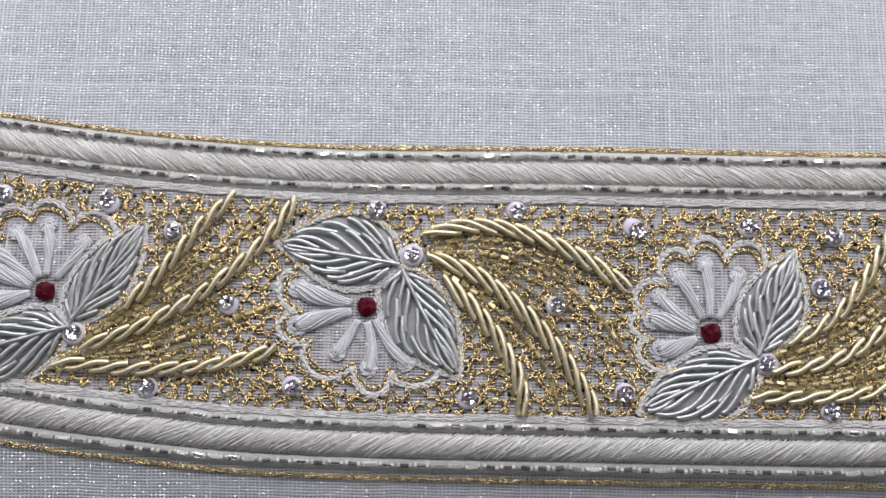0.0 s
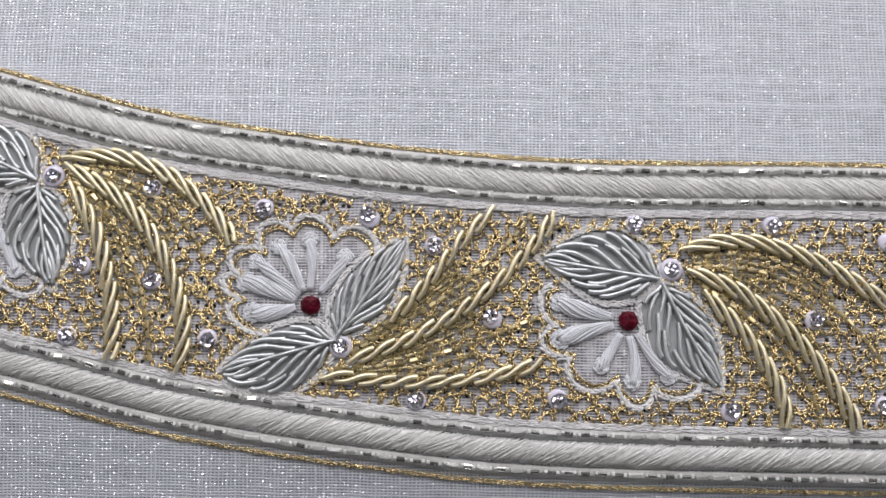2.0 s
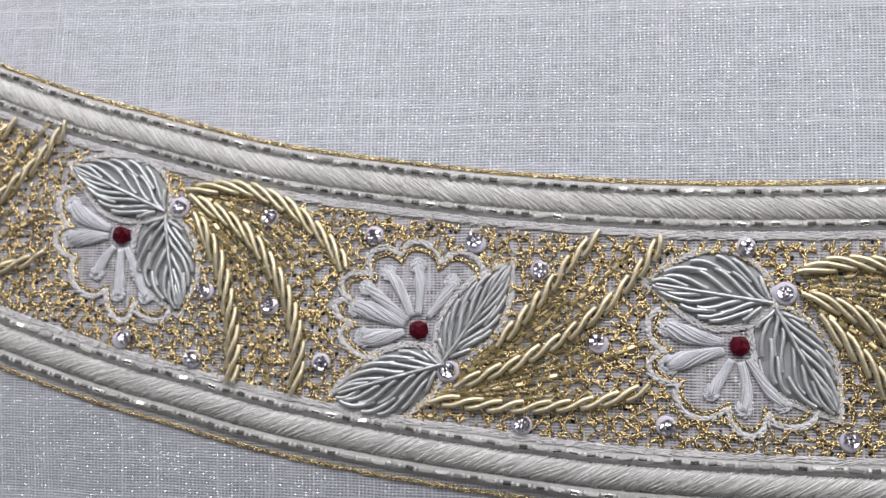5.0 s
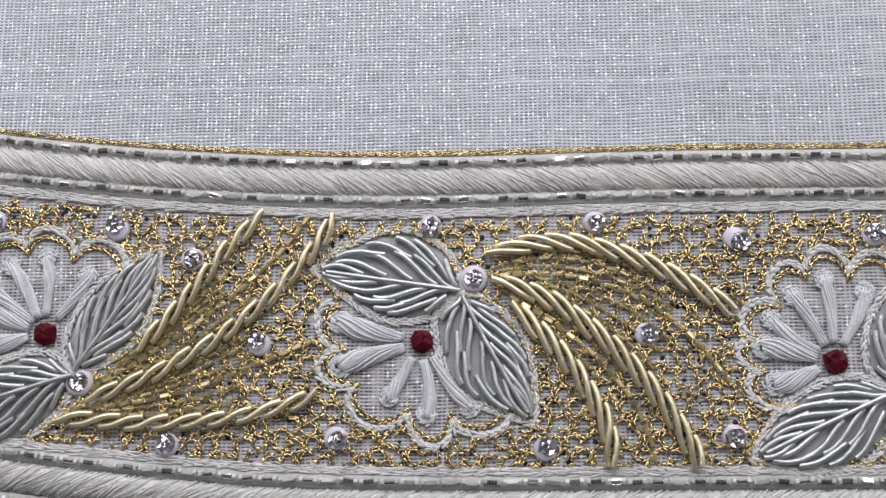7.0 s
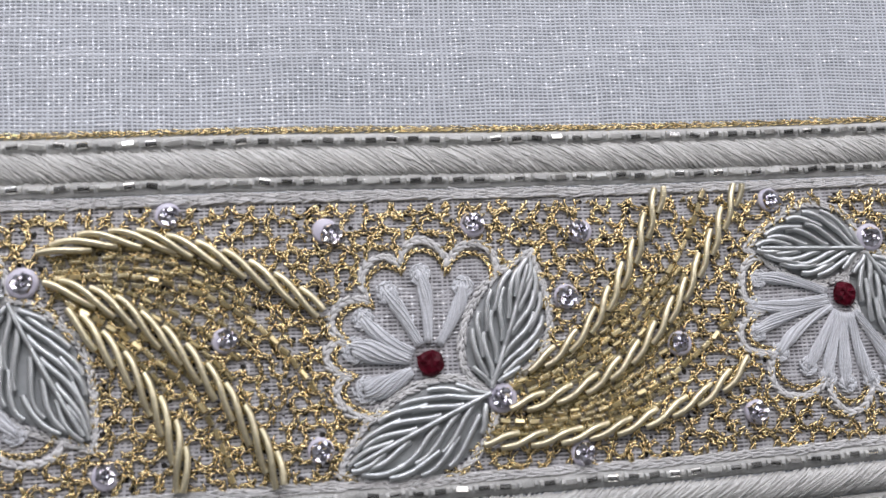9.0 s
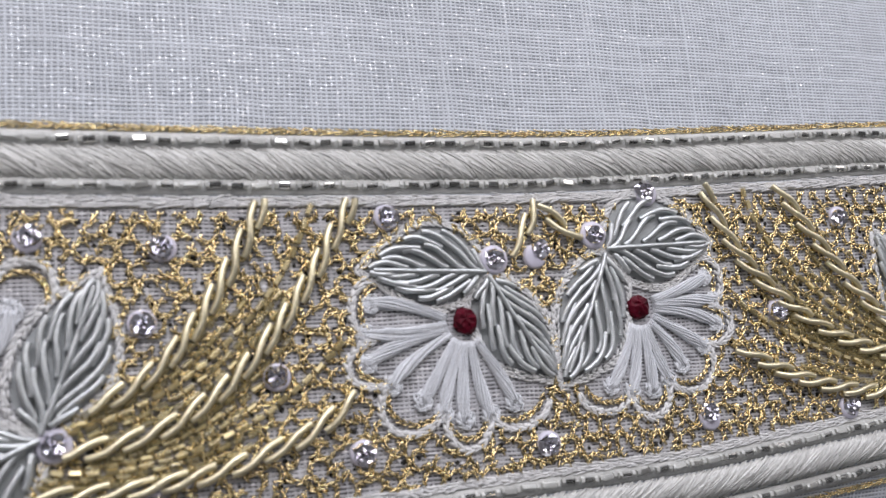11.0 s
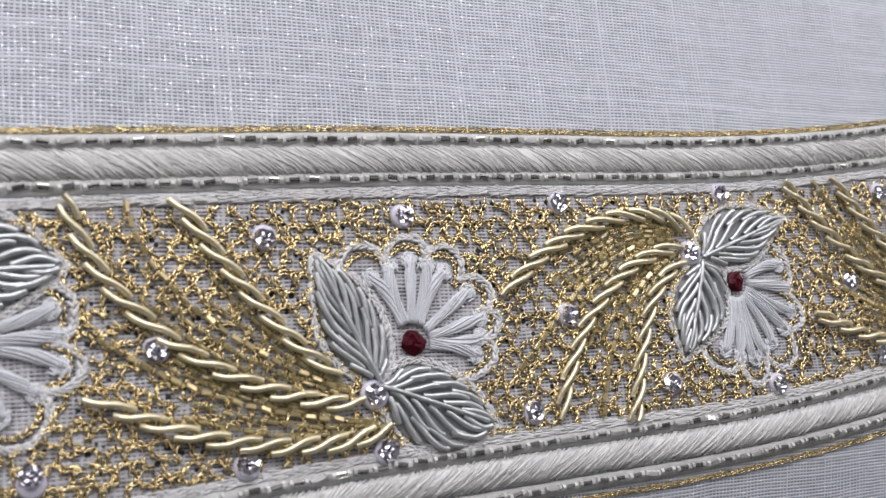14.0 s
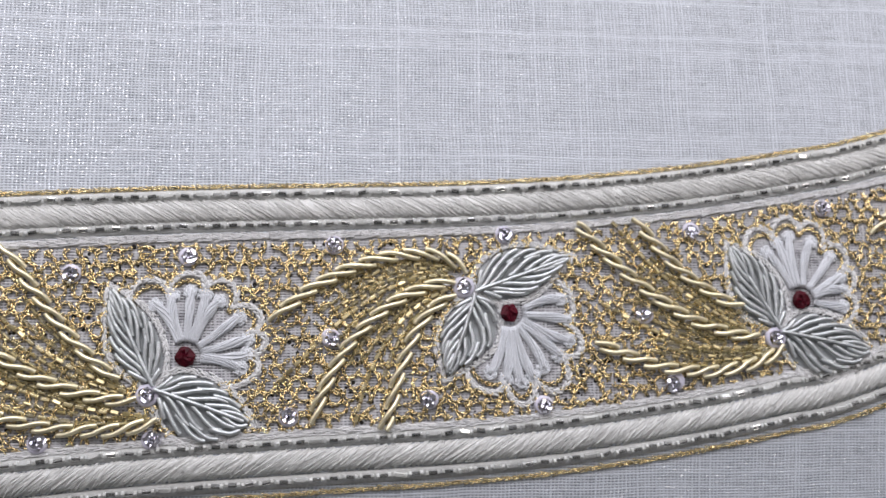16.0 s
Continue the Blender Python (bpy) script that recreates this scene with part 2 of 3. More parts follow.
def part(name, shape, mats, parent, label="", smooth=True):
    me = shape.mesh(name, mats if isinstance(mats, (list, tuple)) else [mats], smooth)
    ob = new(name, me)
    ob.parent = parent
    return tagged(ob, label) if label else ob


def thing(name, label, category, group="", kind=""):
    return tagged(new(name), label, category, group, kind)


def cubic(c, count=60):
    u = np.linspace(0, 1, count)[:, None]
    p = np.asarray(c, float)
    return (1 - u) ** 3 * p[0] + 3 * u * (1 - u) ** 2 * p[1] + 3 * u * u * (1 - u) * p[2] + u ** 3 * p[3]


def smooth_line(knots, step=1.0):
    """A Catmull-Rom line through the knots, in even steps."""
    p = np.asarray(knots, float)
    p = np.vstack([2 * p[0] - p[1], p, 2 * p[-1] - p[-2]])
    out = []
    for i in range(1, len(p) - 2):
        u = np.linspace(0, 1, 40, endpoint=False)[:, None]
        a, b, c, d = p[i - 1], p[i], p[i + 1], p[i + 2]
        out.append(0.5 * (2 * b + (c - a) * u + (2 * a - 5 * b + 4 * c - d) * u ** 2 + (3 * b - a - 3 * c + d) * u ** 3))
    return even(np.vstack(out + [p[-2][None]]), step)


def even(line, step):
    d = np.r_[0, np.cumsum(np.linalg.norm(np.diff(line, axis=0), axis=1))]
    s = np.linspace(0, d[-1], max(2, int(round(d[-1] / step)) + 1))
    return np.stack([np.interp(s, d, line[:, k]) for k in range(line.shape[1])], 1)


def normals(line):
    g = np.gradient(line, axis=0)
    g /= np.linalg.norm(g, axis=1)[:, None] + 1e-12
    return np.stack([-g[:, 1], g[:, 0]], 1)


def beside(line, off):
    return line + np.asarray(off)[..., None] * normals(line) if not np.isscalar(off) else line + off * normals(line)


def lifted(line, z):
    return np.column_stack([line, np.full(len(line), z) if np.isscalar(z) else z])


def chained(shape, line, z, radius, spread, link, stray=0.09):
    """Chain stitch: short slanting stitches in pairs, like a herringbone."""
    line = even(line, link)
    for a, b in zip(line[:-1], line[1:]):
        e = (b - a) / (np.linalg.norm(b - a) + 1e-9)
        m = np.array([-e[1], e[0]]) * spread
        j = rng.normal(0, stray * link, (4, 2))
        low, high = z + rng.uniform(-0.05, 0.1), z + 0.12 + rng.uniform(-0.05, 0.1)
        shape.spindle((*(a - e * 0.30 * link + m * 1.1 + j[0]), low), (*(b - m * 0.05 + j[1]), high), radius)
        shape.spindle((*(a - e * 0.05 * link - m * 1.1 + j[2]), low), (*(b + e * 0.25 * link + m * 0.05 + j[3]), high), radius)


def purl(shape, path, radius, pitch=0.34, sides=6):
    """A piece of coiled wire: ringed all along."""
    path = even(np.asarray(path, float), pitch / 4)
    r = radius * (0.962 + 0.038 * np.cos(np.arange(len(path)) * math.pi / 2))
    shape.tube(path, r, sides)


rng = np.random.default_rng(7)

# ---- the room, the table and the cloth ----


def slab(name, low, high, mat, label, category, hole=None):
    """A box between two corners; hole: (x0, x1, z0, z1), an opening through it along y."""
    bm = bmesh.new()
    (x0, y0, z0), (x1, y1, z1) = low, high
    spans = [(x0, x1, z0, z1)] if not hole else [(x0, hole[0], z0, z1), (hole[1], x1, z0, z1), (hole[0], hole[1], z0, hole[2]), (hole[0], hole[1], hole[3], z1)]
    for a, b, c, d in spans:
        made = bmesh.ops.create_cube(bm, size=1.0)["verts"]
        for w in made:
            w.co = Vector(((a + b) / 2 + w.co.x * (b - a), (y0 + y1) / 2 + w.co.y * (y1 - y0), (c + d) / 2 + w.co.z * (d - c)))
    me = bpy.data.meshes.new(name)
    bm.to_mesh(me)
    bm.free()
    me.materials.append(mat)
    return tagged(new(name, me), label, category, kind="structure")


# room shell out of view, added for reflections in stones and wires
slab("wall_north", (-1.7, 2.0, -0.75), (1.9, 2.1, 1.85), WALL, "unseen plain grey painted room wall with an added window opening", "wall", (-0.8, 1.0, 0.5, 1.75))
slab("wall_south", (-1.7, -2.1, -0.75), (1.9, -2.0, 1.85), WALL, "plain grey painted room wall", "wall")
slab("wall_west", (-1.8, -2.1, -0.75), (-1.7, 2.1, 1.85), WALL, "plain grey painted room wall", "wall")
slab("wall_east", (1.9, -2.1, -0.75), (2.0, 2.1, 1.85), WALL, "plain grey painted room wall", "wall")
slab("ceiling", (-1.8, -2.1, 1.85), (2.0, 2.1, 1.95), CEILING, "plain white painted ceiling", "ceiling")
slab("floor", (-1.8, -2.1, -0.80), (2.0, 2.1, -0.75), TABLE, "plain brown room floor", "floor")
slab("table_top", (-0.85, -0.68, -0.07), (1.05, 0.78, -0.030), TABLE, "wooden board under the cloth", "table")

# ---- the border's two edges, from the outside in ----
UPPER = smooth_line(((-215, 95), (-159, 74), (-131, 65.9), (-106, 59.6), (-81, 55.7), (-58, 53), (-35, 51.2), (-10, 50.4), (30, 50.7), (70, 50.4),
                     (110, 50.5), (145, 51.2), (180, 53), (217, 55), (252, 56.2), (276, 57), (300, 58.5), (327, 61.4), (353, 65.6), (375, 70.5), (440, 90)), 0.5)
LOWER = smooth_line(((-215, 26), (-151, 5.8), (-125, -0.8), (-104, -5.6), (-80, -9.4), (-58, -12), (-36, -14), (-10, -14.8), (30, -15), (76, -15),
                     (106, -14.6), (135, -13.6), (165, -12.6), (210, -8.7), (248, -6.7), (275, -5.5), (298, -3.7), (322, -0.7), (347, 3.6), (368, 8.5), (440, 33)), 0.5)


def shade_drop(x, y):
    """How far the cloth is lowered below the border's lower braid, in millimetres; a tilt added to shade it."""
    d = np.maximum(0.0, np.interp(x, LOWER[:, 0], LOWER[:, 1]) + 12.0 - y)
    # steeper about x = 100, where the lower edge has to come out darker
    slope = 0.18 + 0.36 * np.exp(-((np.asarray(x) - 100.0) / 140.0) ** 2)
    return np.minimum(26.0, np.where(d < 12.0, slope * d * d / 24.0, slope * (d - 6.0)))


slab("cushion", (-0.85, 0.045, -0.03), (1.05, 0.78, -0.002), TABLE, "flat board raising the cloth from the table", "board")
cloth = Shape()
cloth_x = np.arange(-830.0, 1031.0, 5.0)
falls = np.concatenate([[-640.0], np.arange(0.0, 33.0, 1.5), [60.0, 110.0, 140.0, 600.0]])
for fall in falls:
    rows_y = np.interp(cloth_x, LOWER[:, 0], LOWER[:, 1]) + 12.0 - fall
    cloth.verts += [(x, y, 0.0) for x, y in zip(cloth_x, rows_y)]
wide = len(cloth_x)
cloth.faces = [(r * wide + k, (r + 1) * wide + k, (r + 1) * wide + k + 1, r * wide + k + 1) for r in range(len(falls) - 1) for k in range(wide - 1)]
cloth.slots = [0] * len(cloth.faces)
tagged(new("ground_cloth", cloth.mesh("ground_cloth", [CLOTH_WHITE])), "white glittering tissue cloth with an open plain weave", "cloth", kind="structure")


def bead_shape(length, radius, core, strip=0.0, share=0.72, ends=False):
    """A cut glass bead; core: the lining of its square hole over a share of its length, near-black for the hole's shade
    in some; strip: foil streaks set beside it as glints; ends: milky glass past the lining.
    """
    s = Shape()
    x = np.array([-0.5, -0.46, 0.46, 0.5]) * length
    s.tube(np.column_stack([x, 0 * x, 0 * x]), np.array([0.8, 1, 1, 0.8]) * radius, 8)
    x = np.array([-0.5, 0.5]) * length * share
    if core:
        s.tube(np.column_stack([x, 0 * x, 0 * x]), core, 4, flat=1.0, slot=1)
    if strip:
        for side in (-1, 1):
            s.tube(np.column_stack([x * 0.94, 0 * x + side * core * 0.9, 0 * x + core * 0.35]), strip, 4, flat=1.0, slot=2)
    if ends:
        for side in (-1, 1):
            x = np.array([share * 0.5 + 0.02, 0.475]) * length * side
            s.tube(np.column_stack([x, 0 * x, 0 * x]), radius * 0.78, 6, slot=3)
    return s


def bead_line(parent, line, mesh, pitch, z, jitter=0.09, name="bead"):
    """Beads threaded end to end along a line, all on one mesh."""
    line = even(line, pitch)
    for a, b in zip(line[:-1], line[1:]):
        mid, d = (a + b) / 2, b - a
        ob = new(name, mesh[rng.integers(len(mesh))])
        ob.parent = parent
        turn = math.atan2(d[1], d[0]) + rng.normal(0, jitter)
        nudge = rng.normal(0, 0.05, 2)
        ob.matrix_local = pose((mid[0] + nudge[0]) * MM, (mid[1] + nudge[1]) * MM, (z - shade_drop(*mid)) * MM, 45 + rng.normal(0, 16), 0, math.degrees(turn))


# dark, streaked and foil variants fix the lining's reflections bead by bead
LININGS = [CLEAR_BEAD, BEAD_CORE, BEAD_FOIL, MILKY_GLASS]
DARK_MESH = bead_shape(3.0, 0.68, 0.46, 0.0, 0.54, True).mesh("bead", LININGS, smooth=False)
STREAK_MESH = bead_shape(3.0, 0.68, 0.40, 0.16, 0.54, True).mesh("bead", LININGS, smooth=False)
MILKY_MESH = bead_shape(3.0, 0.68, 0.50, 0.0, 0.62, True).mesh("bead", [CLEAR_BEAD, MILKY_GLASS, BEAD_FOIL, MILKY_GLASS], smooth=False)
FOIL_MESH = bead_shape(3.0, 0.68, 0.50, 0.0, 0.55, True).mesh("bead", [CLEAR_BEAD, BEAD_FOIL, BEAD_FOIL, MILKY_GLASS], smooth=False)
CLEAR_MESH = (DARK_MESH, DARK_MESH, DARK_MESH, DARK_MESH, STREAK_MESH, STREAK_MESH, STREAK_MESH, STREAK_MESH, MILKY_MESH, MILKY_MESH, FOIL_MESH)
BRIGHT_MESH = (bead_shape(1.95, 0.54, 0.42).mesh("bead", [BRIGHT_BEAD, GOLD_FOIL], smooth=False),)
GOLD_MESH = (bead_shape(1.9, 0.50, 0.22).mesh("bead", [GOLD_BEAD, GOLD_FOIL], smooth=False), bead_shape(1.9, 0.50, 0).mesh("bead", [GOLD_BEAD], smooth=False))


def satin_braid(line, off, width, slant, label):
    """A padded bar of slanting silk stitches, laid one beside the other."""
    shape = Shape()
    core = even(beside(line, off), 0.19)
    nrm = normals(core)
    tan = np.stack([nrm[:, 1], -nrm[:, 0]], 1)
    for p, n, t in zip(core, nrm, tan):
        w, lean = width / 2 * rng.uniform(0.88, 1.06), slant * rng.uniform(0.55, 1.3)
        lift = rng.uniform(-0.20, 0.12)
        end = rng.uniform(0.0, 0.9) if rng.random() < 0.6 else 1.0
        across = np.linspace(-1, end, 6) * rng.choice((-1, 1))
        path = [(*(p + n * w * a + t * lean * a * width / 2), 0.12 + (0.95 + lift) * math.sqrt(max(0, 1 - a * a * 0.97))) for a in across]
        shape.tube(path, rng.uniform(0.11, 0.20), 4)
    pad = thing("satin_braid", label, "braid", "braids of the border")
    tagged(part("stitches", shape, SATIN, pad), kind="stuff")
    base = Shape()
    base.tube(lifted(even(core, 3), 0.1), width / 2 * 0.90, 12, flat=0.48)
    part("padding", base, SATIN, pad)
    return pad


def edge_line(name, line, off, label, mat, radius, spread, link, z, rows=(0.0,), bed=0.0):
    """Rows of chain stitch; bed: half the width of the soft padding thread that they cover."""
    ob = thing(name, label, "cord")
    for r in rows:
        shape = Shape()
        chained(shape, beside(line, off + r), z, radius, spread, link)
        tagged(part("strand", shape, mat, ob), kind="stuff")
    if bed:
        shape = Shape()
        shape.tube(lifted(even(beside(line, off), 2.0), 0.08), bed, 10, flat=0.34)
        part("padding", shape, mat, ob)
    return ob


def border_edge(line, side, offs, width, slant, rows):
    """One edge of the border; side: +1 where the inside lies to the left of the line."""
    gold, row, bar, inner, white = offs
    edge_line("gold_cord", line, side * gold, "thin gold metallic cord along the border's outer edge", GOLD_THREAD, 0.14, 0.30, 1.15, 0.22, (-0.18, 0.18))
    for off in (row, inner):
        strip = thing("bead_row", "row of clear silver-lined bugle beads on an added pale bed", "bead row", "bead rows of the border")
        mid = beside(line, side * off)
        # pale raised bed, added to keep the beads' shadow on the cloth small
        bed = Shape()
        bed.tube(lifted(even(mid, 2.0), 0.02), 1.3, 10, flat=0.36)
        part("backing", bed, ADDED_BED, strip)
        bead_line(strip, mid[(mid[:, 0] > -185) & (mid[:, 0] < 405)], CLEAR_MESH, 3.3, 0.62)
    satin_braid(line, side * bar, width, slant, "padded cream silk braid of slanting stitches")
    edge_line("white_cord", line, side * white, "white cotton chain-stitched line beside the beads", WHITE_THREAD, 0.15, 0.24, 1.9, 0.34, rows, max(rows) + 0.25)


border_edge(UPPER, -1, (0.15, 1.9, 5.2, 8.4, 10.7), 4.6, -1.55, (-0.5, -0.17, 0.17, 0.5))
border_edge(LOWER, 1, (0.0, 2.5, 6.3, 10.0, 11.7), 4.6, 1.55, (-0.4, 0.0, 0.4))

# ---- sprays of twisted gold cords and gold beads ----


def twisted_cord(parent, c, hand=1, swing=1.0):
    """Pieces of coiled gold wire laid as stem stitch: each crosses from one side of the line to the other."""
    line = even(cubic(c, 200), 0.25)
    length, nrm = 0.25 * (len(line) - 1), normals(line)
    step, reach = 4.5 - 0.5 * (swing > 1), 7.6 + 1.6 * (swing > 1)
    s0 = -2.0
    while s0 < length - 3.0:
        a, b = max(0.0, s0), min(length, s0 + reach * rng.uniform(0.92, 1.08))
        s = np.linspace(a, b, 24)
        f = (s - s0) / reach
        cross = np.tanh(3.8 * (f - 0.5)) if swing == 1.0 else np.sin(math.pi * np.clip(f - 0.5, -0.5, 0.5))
        off = hand * swing * cross * rng.uniform(0.9, 1.15)
        x = np.interp(s, 0.25 * np.arange(len(line)), line[:, 0]) + off * np.interp(s, 0.25 * np.arange(len(line)), nrm[:, 0])
        y = np.interp(s, 0.25 * np.arange(len(line)), line[:, 1]) + off * np.interp(s, 0.25 * np.arange(len(line)), nrm[:, 1])
        z = 0.75 + 0.75 * np.sin(math.pi * np.clip(f, 0, 1))
        shape = Shape()
        purl(shape, np.column_stack([x, y, z]), 0.54)
        part("wire", shape, GOLD, parent)
        s0 += step * rng.uniform(0.94, 1.06)


ALL_CORDS = []


def spray(cords, lines, hand, swing):
    for c in cords:
        ob = thing("twisted_cord", "pale gold cord of short coiled wires laid slantwise", "cord", "twisted gold cords")
        twisted_cord(ob, c, hand, swing)
        ALL_CORDS.append(cubic(c, 40))
    one, two, three = (cubic(c, 60) for c in cords)
    a, b = (cubic(c, 60) for c in lines)
    for full in (a, b):
        ob = thing("bead_string", "curved string of golden bugle beads", "bead string", "golden bead strings")
        bead_line(ob, full, BRIGHT_MESH, 2.25, 0.66)
        ALL_CORDS.append(full[::2])
    last = 44
    for p, q in ((one, a), (a, two), (two, b), (b, three)):
        gap = np.linalg.norm(p[:last] - q[:last], axis=1)
        rows = max(0, int(round(gap[:36].mean() / 1.45)) - 1)
        for k in range(rows):
            f = (k + 1) / (rows + 1)
            mid = (p[:last] * (1 - f) + q[:last] * f)[gap / (rows + 1) > 0.85]
            mid = mid[:int(len(mid) * rng.uniform(0.8, 1.0))]
            if len(mid) > 8:
                ob = thing("bead_string", "short string of olive gold bugle beads between cords", "bead string", "golden bead strings")
                bead_line(ob, mid, GOLD_MESH, 2.2, 0.5)


def short_pair(*cords):
    for c in cords:
        ob = thing("twisted_cord", "short pale gold cord below the white line", "cord", "twisted gold cords")
        twisted_cord(ob, c)
        ALL_CORDS.append(cubic(c, 40))


# each spray: three twisted cords and two lines of beads, as cubic curves in millimetres
spray(
    cords=(((-187.2, 42.9), (-178.9, 49.4), (-174.8, 59.0), (-166.2, 65.3)),
           ((-195.3, 34.7), (-178.9, 38.6), (-162.7, 50.0), (-154.2, 64.8)),
           ((-200.2, 31.6), (-185.9, 29.9), (-170.3, 29.4), (-156.7, 34.9))),
    lines=(((-194.8, 36.1), (-181.3, 43.5), (-167.6, 52.2), (-158.6, 65.0)),
           ((-196.9, 33.3), (-183.3, 32.4), (-169.6, 38.6), (-157.3, 43.9))),
    hand=1, swing=1.00)
spray(
    cords=(((-124.7, 48.3), (-111.0, 53.9), (-96.0, 43.8), (-89.3, 32.3)),
           ((-124.6, 47.1), (-107.5, 42.4), (-96.1, 23.3), (-98.8, 6.0)),
           ((-123.7, 43.4), (-115.5, 36.6), (-111.9, 18.2), (-112.6, 8.4))),
    lines=(((-123.4, 47.7), (-111.9, 46.0), (-99.4, 40.4), (-95.0, 28.8)),
           ((-122.5, 44.6), (-110.2, 36.8), (-106.3, 21.6), (-104.8, 8.1))),
    hand=-1, swing=1.22)
spray(
    cords=(((-57.6, 17.4), (-49.3, 24.0), (-45.2, 33.6), (-36.6, 39.9)),
           ((-65.7, 9.2), (-49.3, 13.2), (-33.1, 24.6), (-24.6, 39.4)),
           ((-70.6, 6.2), (-56.3, 4.5), (-40.7, 4.0), (-27.1, 9.5))),
    lines=(((-65.2, 10.7), (-51.7, 18.1), (-38.0, 26.8), (-29.0, 39.6)),
           ((-67.3, 7.9), (-53.7, 7.0), (-40.0, 13.2), (-27.7, 18.5))),
    hand=1, swing=1.00)
spray(
    cords=(((1.2, 31.6), (14.5, 39.2), (30.0, 29.7), (41.4, 22.4)),
           ((1.6, 27.3), (14.6, 27.3), (29.9, 8.8), (34.5, -2.5)),
           ((4.3, 23.4), (12.7, 17.5), (20.0, 8.0), (21.0, -2.5))),
    lines=(((2.6, 28.7), (18.4, 30.6), (31.9, 24.3), (39.8, 10.4)),
           ((4.4, 25.3), (14.6, 19.5), (26.1, 10.5), (27.4, -2.1))),
    hand=-1, swing=1.22)
spray(
    cords=(((71.6, 12.5), (84.3, 15.4), (90.1, 29.6), (96.2, 39.7)),
           ((68.5, 7.1), (89.4, 6.1), (99.6, 24.8), (109.3, 39.9)),
           ((64.2, 1.9), (78.7, 0.8), (95.7, 2.3), (107.7, 11.4))),
    lines=(((68.7, 9.2), (84.0, 12.2), (98.2, 24.5), (103.0, 39.6)),
           ((66.6, 4.7), (81.4, 2.1), (96.3, 8.6), (106.4, 19.6))),
    hand=1, swing=1.00)
spray(
    cords=(((209.2, 15.4), (199.9, 22.7), (192.4, 33.0), (186.1, 42.9)),
           ((212.9, 11.4), (195.2, 11.6), (174.8, 24.8), (170.9, 42.6)),
           ((217.1, 7.3), (201.9, 3.5), (186.3, 7.2), (173.1, 15.1))),
    lines=(((211.2, 13.2), (198.8, 18.1), (180.9, 27.6), (179.3, 42.4)),
           ((214.5, 8.8), (200.7, 9.5), (185.7, 14.2), (174.8, 22.7))),
    hand=1, swing=1.00)
spray(
    cords=(((279.2, 37.5), (270.8, 47.4), (244.5, 36.1), (239.2, 26.8)),
           ((276.3, 35.7), (261.6, 33.8), (249.9, 21.0), (247.4, 6.5)),
           ((276.2, 33.0), (265.6, 27.6), (264.6, 15.3), (261.5, 5.2))),
    lines=(((275.2, 36.8), (259.3, 36.9), (250.7, 25.1), (240.2, 14.8)),
           ((275.1, 34.1), (263.6, 29.3), (257.7, 18.3), (255.7, 6.4))),
    hand=-1, swing=0.92)
spray(
    cords=(((338.5, 30.0), (328.6, 33.3), (321.2, 41.3), (315.7, 49.7)),
           ((341.6, 23.6), (324.4, 24.9), (313.4, 36.6), (302.8, 48.2)),
           ((347.2, 21.3), (334.4, 13.4), (318.2, 15.9), (305.8, 23.1))),
    lines=(((339.3, 25.4), (328.0, 30.5), (317.7, 38.5), (310.7, 49.0)),
           ((340.2, 21.9), (328.2, 19.6), (317.6, 25.3), (307.6, 31.0))),
    hand=1, swing=1.00)
spray(
    cords=(((410.5, 56.8), (402.1, 66.7), (375.8, 55.5), (370.5, 46.1)),
           ((407.6, 55.1), (392.9, 53.2), (381.2, 40.4), (378.6, 25.9)),
           ((407.5, 52.3), (396.9, 46.9), (395.8, 34.7), (392.8, 24.6))),
    lines=(((406.5, 56.2), (390.6, 56.3), (382.0, 44.5), (371.5, 34.1)),
           ((406.4, 53.4), (394.9, 48.6), (389.0, 37.6), (387.0, 25.7))),
    hand=-1, swing=0.92)
short_pair(((139.1, 39.4), (137.7, 36.5), (135.5, 34.0), (133.4, 31.5)),
           ((139.6, 39.5), (141.9, 37.4), (142.9, 34.0), (146.1, 33.0)))

# ---- flowers with their leaves ----
HANGING = dict(
    gem=(8.7, 10.4),
    stem=(6.3, 8.1),
    leaves=((((6.3, 8.4), (-2.0, 9.7), (-10.3, 10.9), (-17.5, 12.1)), ((-12.1, 15.7), (-3.8, 18.1), (3.2, 15.2)), ((-12.1, 8.2), (-5.7, 4.5), (1.2, 4.8))),
            (((6.8, 7.5), (9.7, 1.1), (13.8, -6.3), (17.9, -13.1)), ((3.1, 4.0), (3.7, -1.9), (7.0, -8.1)), ((11.3, 5.7), (16.4, -0.5), (17.7, -7.3)))),
    cusps=((-14.9, 6.9), (-15.5, -1.1), (-12.9, -8.2), (-2.8, -13.2), (5.6, -14.3), (14.4, -12.1)),
    bulges=((-17.8, 3.0), (-17.7, -5.0), (-9.7, -13.9), (1.5, -17.7), (10.1, -15.6)),
    petals=((-14.4, 3.6), (-14.3, -4.1), (-5.7, -9.8), (0.8, -12.9), (8.3, -11.5)))
